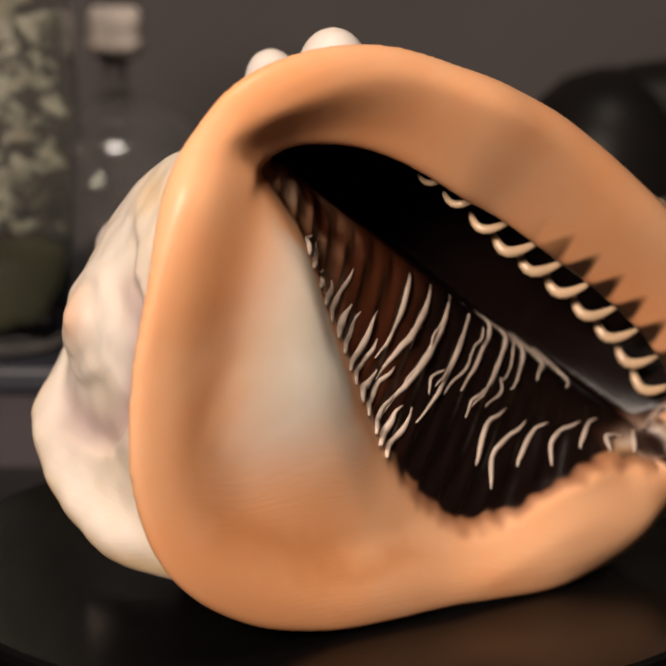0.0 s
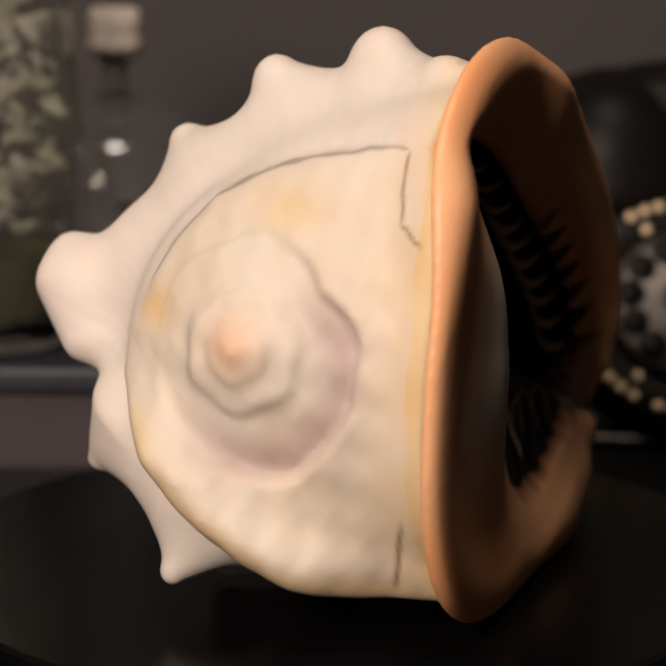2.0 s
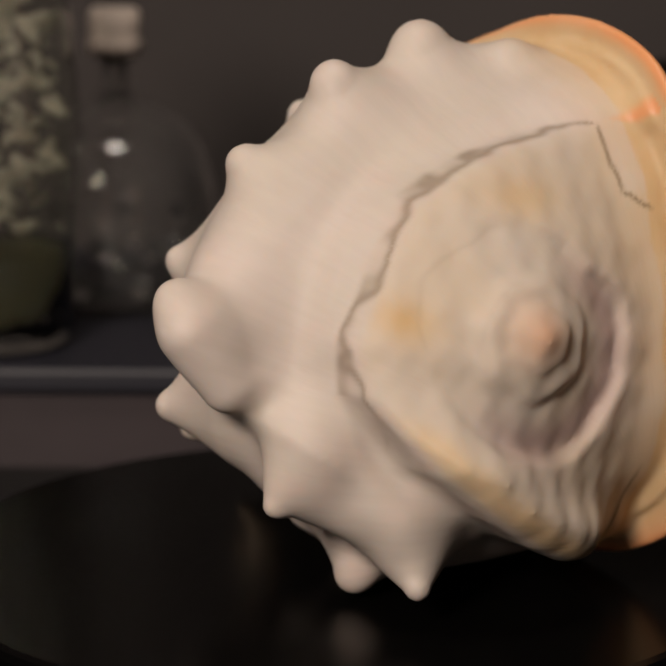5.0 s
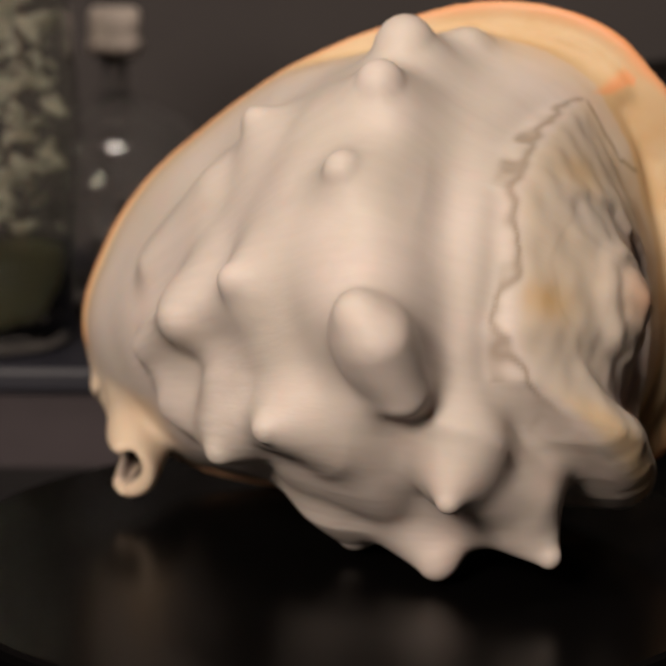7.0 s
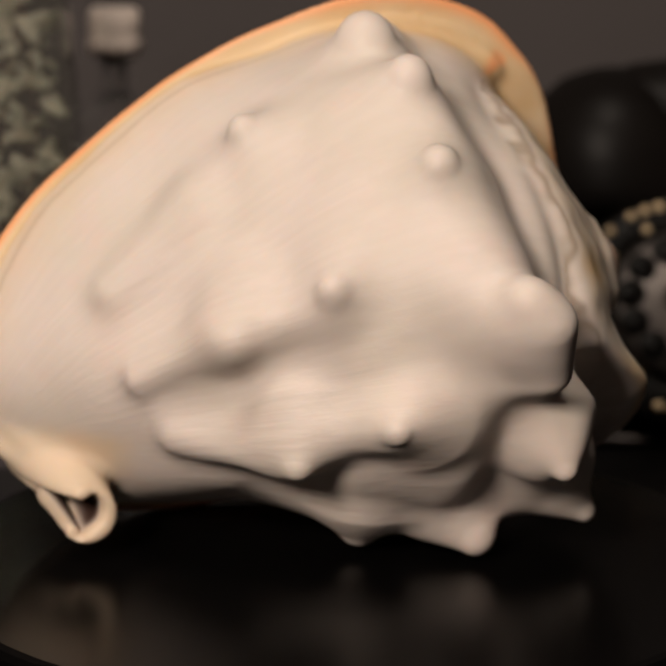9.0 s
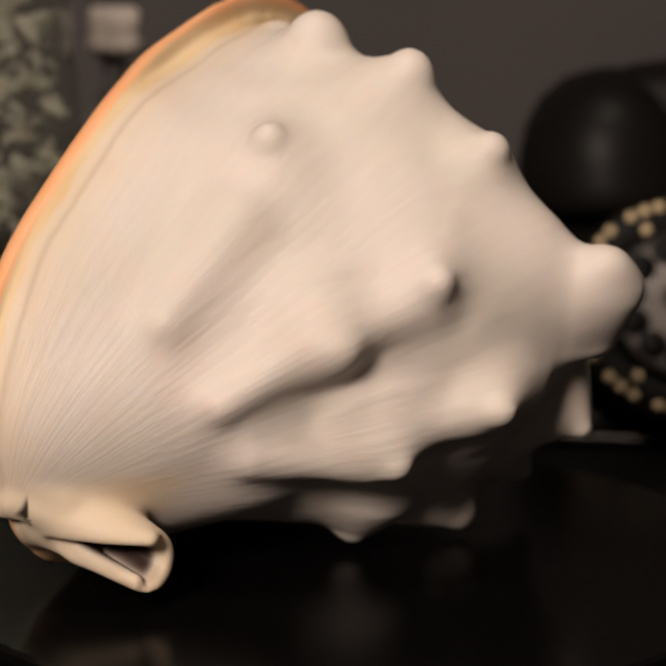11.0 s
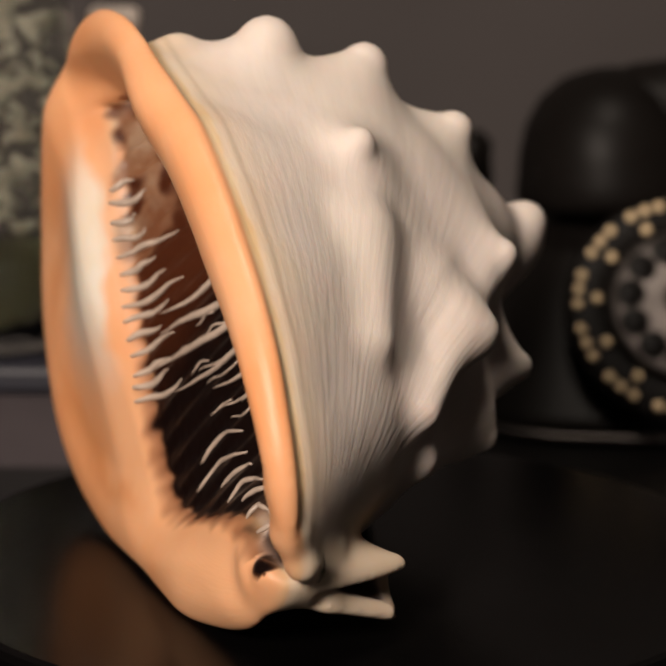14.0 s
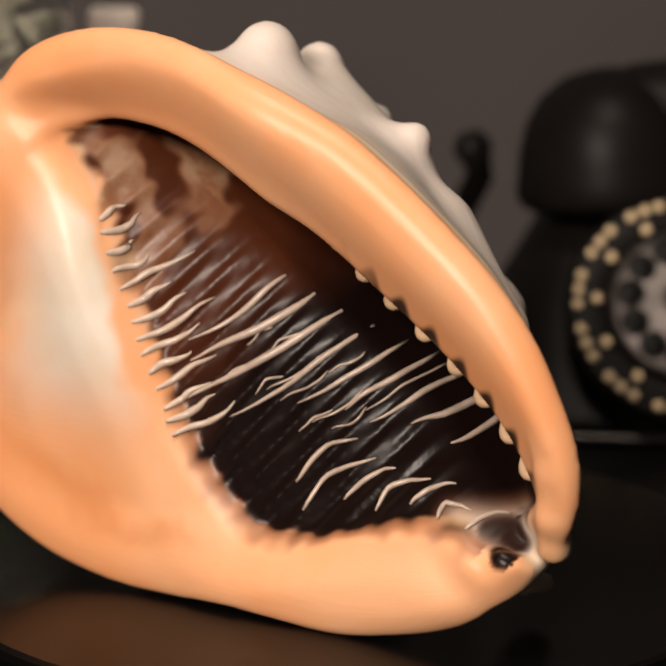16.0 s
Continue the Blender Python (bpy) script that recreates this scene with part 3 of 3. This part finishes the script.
def teeth(thing):
    rng = random.Random(4)
    for i in range(10):
        a = 66 + 13.5 * i + rng.uniform(-1.5, 1.5)
        size = (0.45, 0.6, 0.8)[i] if i < 3 else 1.0
        path, radii = [], []
        for k in range(9):
            t = k / 8
            aa = a - 5 * size + 12 * size * t
            _, _, lip, _ = slit(*place_on_slit(aa, 0.0))
            q = lip - 3.5 + 5.5 * size * math.sin(math.pi * t) - 5 * t * t
            s, z = place_on_slit(aa, q)
            path.append(to_world((s, 41.5 + 10 * t + lean(s), z)))
            radii.append(0.001 * (0.3 + 1.7 * size * math.sin(math.pi * (0.04 + 0.92 * t)) ** 0.7))
        part("tooth", tube(path, radii), TOOTH, thing, "", True)
    folds = []  # where each begins and ends on the slit, its bow and its thickness at both ends
    for i in range(14):
        a = 26 + 5.1 * i + rng.uniform(-0.8, 0.8)
        q = float(slit(*place_on_slit(a, 0.0))[3]) + 3.0
        run = rng.uniform(12, 26) if i > 3 else rng.uniform(6, 10)
        folds.append((a, q, a + 0.36 * run, q - run, rng.uniform(-0.5, 1.2), rng.uniform(1.6, 2.1), 0.45))
    for i in range(9):
        a = 84 + 10.2 * i + rng.uniform(-1.2, 1.2)
        q = -6 - 1.6 * i
        run = (54, 60, 66, 60, 52, 40, 34, 26, 18)[i] * rng.uniform(0.55, 0.8)
        folds.append((a - 0.30 * run + rng.uniform(-3, 3), q + run, a, q, rng.uniform(-1, 2.5), rng.uniform(0.3, 0.7), rng.uniform(1.4, 2.0)))
    for i in range(11):
        a = 92 + 4.6 * i + rng.uniform(-1, 1)
        q = rng.uniform(2, 26) - 0.18 * (a - 92)
        run = rng.uniform(9, 20)
        folds.append((a - 0.3 * run, q + run / 2, a, q - run / 2, rng.uniform(-1, 1), 0.25, 0.45))
    for i in range(7):
        a = 132 + 9.2 * i + rng.uniform(-0.8, 0.8)
        q = float(slit(*place_on_slit(a, 0.0))[3])
        folds.append((a, rng.uniform(0.66, 0.8) * q - 1, a + 6, 0.40 * q - rng.uniform(5, 10), -3.5, 1.0, 0.7))
    for a0, q0, a1, q1, bow, r0, r1 in folds:
        path, radii = [], []
        for k in range(12):
            t = k / 11
            q = q0 + (q1 - q0) * t
            aa = a0 + (a1 - a0) * t + bow * math.sin(math.pi * t) + 0.75 * math.sin(6 * t + a0) + 0.12 * math.sin(15 * t + 2 * a0)
            s, z = place_on_slit(aa, q)
            _, _, _, d = slit(s, z)
            n = float(bed(np.array(aa), np.array(q), np.array(d))) + lean(s)
            path.append(to_world((s, n + 0.3 - 0.45 * max(r0 + (r1 - r0) * t - 0.4, 0), z)))
            radii.append(0.001 * (0.12 + (r0 + (r1 - r0) * t) * math.sin(math.pi * (0.05 + 0.9 * t)) ** 0.7))
        part("fold", tube(path, radii, 8), FOLD, thing, "", True)


# ---- things behind the turntable ----
def decanter():
    thing = tagged(new("decanter"), "round clear glass decanter with glint-catching bosses added below and a pale ribbed stopper", "decanter")
    thing.location = (-0.109, 0.330, 0.016)
    ball = [(0.018, 0.0), (0.026, 0.002), (0.033, 0.012), (0.037, 0.028), (0.0380, 0.038), (0.0385, 0.048), (0.0385, 0.057), (0.0375, 0.066), (0.0335, 0.082), (0.026, 0.094), (0.015, 0.1015), (0.0075, 0.105)]
    ball = [(1.26 * r if z < 0.1 else 1.1 * r, 0.94 * z) for r, z in ball]
    wall = [(0.92 * r - 0.0007, z + 0.0018 * (1 - z / 0.045)) for r, z in reversed(ball)]
    body = ball + [(0.0062, 0.101), (0.0060, 0.112), (0.0088, 0.115), (0.0088, 0.118), (0.0044, 0.118), (0.0044, 0.101)] + wall
    part("bottle", lathe(body, 96), CLEAR, thing, "clear blown glass", True)
    # bosses added so that each catches the lamp as a glint of cut glass
    for row, (z, r) in enumerate(((0.016, 0.0435), (0.034, 0.0478))):
        for i in range(10):
            a = 2 * math.pi * (i + 0.5 * row) / 10
            bm = bmesh.new()
            bmesh.ops.create_icosphere(bm, subdivisions=3, radius=0.0058)
            glint_boss = part("glint_boss", bm, CLEAR, thing, "", True)
            glint_boss.matrix_local = Matrix.Translation((r * math.cos(a), r * math.sin(a), z))
    part("stopper", lathe([(0.004, 0.114), (0.004, 0.1185), (0.0125, 0.119), (0.013, 0.125), (0.0115, 0.127), (0.0123, 0.130), (0.0123, 0.138), (0.0105, 0.140)], 32), LIQUID_CORK, thing, "pale ribbed stopper", True)
    return thing


def tall_bottle():
    thing = tagged(new("tall_bottle"), "tall faceted glass bottle with grey-green mottling clumps added inside", "bottle")
    thing.location = (-0.153, 0.245, 0.016)
    prof = [(0.028, 0.0), (0.031, 0.004), (0.033, 0.05), (0.036, 0.10), (0.034, 0.13), (0.030, 0.17), (0.029, 0.20), (0.027, 0.20), (0.028, 0.17), (0.032, 0.13), (0.034, 0.10), (0.031, 0.05), (0.029, 0.006)]
    part("bottle", lathe(prof, 32, 0.02, 8), CUT, thing, "faceted greenish glass", True)
    rng = random.Random(7)
    # pale clumps added inside to give the mottled highlights of cut glass
    bm = bmesh.new()
    for i in range(230):
        z = rng.uniform(0.045, 0.192)
        r = (0.0265 if z < 0.15 else 0.024) * math.sqrt(rng.random())
        a = rng.uniform(0, 6.28)
        m = Matrix.Translation((r * math.cos(a), r * math.sin(a), z)) @ Euler((rng.uniform(0, 3), rng.uniform(0, 3), 0)).to_matrix().to_4x4()
        size = rng.choice((0.0016, 0.0024, 0.0034, 0.0046))
        bmesh.ops.create_icosphere(bm, subdivisions=1, radius=size, matrix=m @ Matrix.Diagonal((1.7, 0.8, 0.35, 1)))
    for v in bm.verts:
        v.co += 0.0011 * noise.noise_vector(v.co * 400)
    part("oil", lathe([(0.024, 0.007), (0.0268, 0.010), (0.0282, 0.042), (0.027, 0.043)], 32), OIL, thing, "pale yellow-green oil", True)
    tagged(part("mottle_clumps", bm, CLUMP_TINT, thing, "grey-green clumps for the mottled highlights of cut glass"), kind="stuff")
    return thing


def telephone():
    thing = tagged(new("telephone"), "black bakelite rotary telephone with brass figures", "telephone")
    thing.location = (0.165, 0.330, -0.030)
    # body: a tapering block with a sloping dial face, lofted in rings
    bm = bmesh.new()
    rings = []
    for z, hx, y0, y1 in ((0.0, 0.108, -0.085, 0.085), (0.006, 0.110, -0.087, 0.087), (0.012, 0.106, -0.083, 0.083), (0.05, 0.092, -0.055, 0.075), (0.085, 0.072, -0.028, 0.062), (0.098, 0.060, -0.015, 0.052), (0.102, 0.05, -0.006, 0.045)):
        ring = []
        for k in range(40):
            a = 2 * math.pi * k / 40
            c, s = math.cos(a), math.sin(a)
            x = hx * math.copysign(abs(c) ** 0.5, c)
            y = (y0 + y1) / 2 + (y1 - y0) / 2 * math.copysign(abs(s) ** 0.5, s)
            ring.append(bm.verts.new((x, y, z)))
        rings.append(ring)
    for a, b in zip(rings, rings[1:]):
        for k in range(40):
            bm.faces.new((a[k], a[(k + 1) % 40], b[(k + 1) % 40], b[k]))
    bm.faces.new(rings[0][::-1])
    bm.faces.new(rings[-1])
    part("body", bm, BAKELITE, thing, "", True)
    rim = [(0.112 * math.copysign(abs(math.cos(a)) ** 0.5, math.cos(a)), 0.089 * math.copysign(abs(math.sin(a)) ** 0.5, math.sin(a)), 0.004) for a in np.linspace(0, 2 * math.pi, 49)]
    part("base_trim", tube(rim, [0.0022] * 49, 8), CHROME, thing, "thin dull metal trim", True)
    slope = pose(-0.012, -0.066, 0.058, 58, 0, 0)
    dial = part("dial", lathe([(0.055, 0.0), (0.055, 0.004), (0.052, 0.006), (0.036, 0.006), (0.034, 0.005)], 64), BAKELITE, thing, "round black number plate", True)
    dial.matrix_local = slope
    wheel = part("finger_wheel", lathe([(0.034, 0.005), (0.036, 0.009), (0.034, 0.011), (0.026, 0.012), (0.012, 0.013), (0.010, 0.014), (0.008, 0.017)], 64), CHROME, thing, "dull metal finger wheel", True)
    wheel.matrix_local = slope
    for i in range(10):
        a = radians(51 + 30 * i)
        c = (0.026 * math.cos(a), 0.026 * math.sin(a))
        # black disc, nearly flush, gives the dark of a recessed finger hole
        hole = part("dark_hole_disc", lathe([(0.0066, 0.010), (0.0066, 0.0124), (0.0062, 0.0127)], 20), BAKELITE, wheel, "", True)
        hole.location = (c[0], c[1], 0)
        for r, da in ((0.0490, -8), (0.0490, 0), (0.0490, 8), (0.0405, 4)):
            dot = part("figure", lathe([(0.0023, 0.005), (0.0023, 0.0070), (0.0017, 0.0078)], 12), BRASS, dial, "", True)
            dot.location = (r * math.cos(a + radians(da)), r * math.sin(a + radians(da)), 0.0)
    # cradle posts and handset
    for x in (-0.052, 0.052):
        part("cradle_post", tube([(x, 0.02, 0.095), (x, 0.015, 0.112), (x - 0.0, -0.002, 0.122)], [0.010, 0.008, 0.006], 14), BAKELITE, thing, "", True)
    part("hook", tube([(-0.118, 0.05, 0.06), (-0.100, 0.045, 0.10), (-0.104, 0.04, 0.115), (-0.106, 0.04, 0.122)], [0.006, 0.007, 0.010, 0.006], 14), BAKELITE, thing, "", True)
    rest = tagged(new("handset"), "black bakelite handset lying on the telephone's cradle", "telephone handset")
    rest.location = (0.162, 0.330, 0.070)
    bar = [(-0.040, 0, 0.020), (-0.020, 0, 0.036), (0.015, 0, 0.043), (0.06, 0, 0.047), (0.10, 0, 0.046), (0.145, 0, 0.036), (0.16, 0, 0.02)]
    part("handle", tube(bar, [0.026, 0.027, 0.024, 0.020, 0.020, 0.024, 0.024], 28), BAKELITE, rest, "", True)
    for name, x, tilt in (("earpiece", -0.036, -6), ("mouthpiece", 0.16, 6)):
        cup = part(name, lathe([(0.030, -0.003), (0.043, -0.002), (0.0455, 0.001), (0.046, 0.005), (0.0445, 0.012), (0.043, 0.022), (0.039, 0.036), (0.031, 0.048), (0.020, 0.056), (0.008, 0.059)], 56), BAKELITE, rest, "", True)
        cup.matrix_local = pose(x, 0, 0, 0, tilt, 0)
    return thing


SHELL_STEP = 1.2
TURN, FIRST = 18.6, 3.8


def motions():
    turns = [(t, FIRST + TURN * t) for t in (0.0, 2.0, 4.0, 6.0, 8.0, 10.0, 11.5)]
    turns += [(12.5, FIRST + TURN * 12.5 - 0.5), (13.5, FIRST + TURN * 13.5 - 1.0), (14.5, FIRST + TURN * 14.5 - 1.2), (16.0, FIRST + TURN * 16 - 1.2)]
    rows = [(t, pose(-0.0022, 0, 0, 0, 0, a)) for t, a in turns]
    walk(PLATTER, rows)
    walk(HELMET, rows)


room()
PLATTER = turntable()
HELMET = sea_shell()
decanter()
tall_bottle()
telephone()
motions()
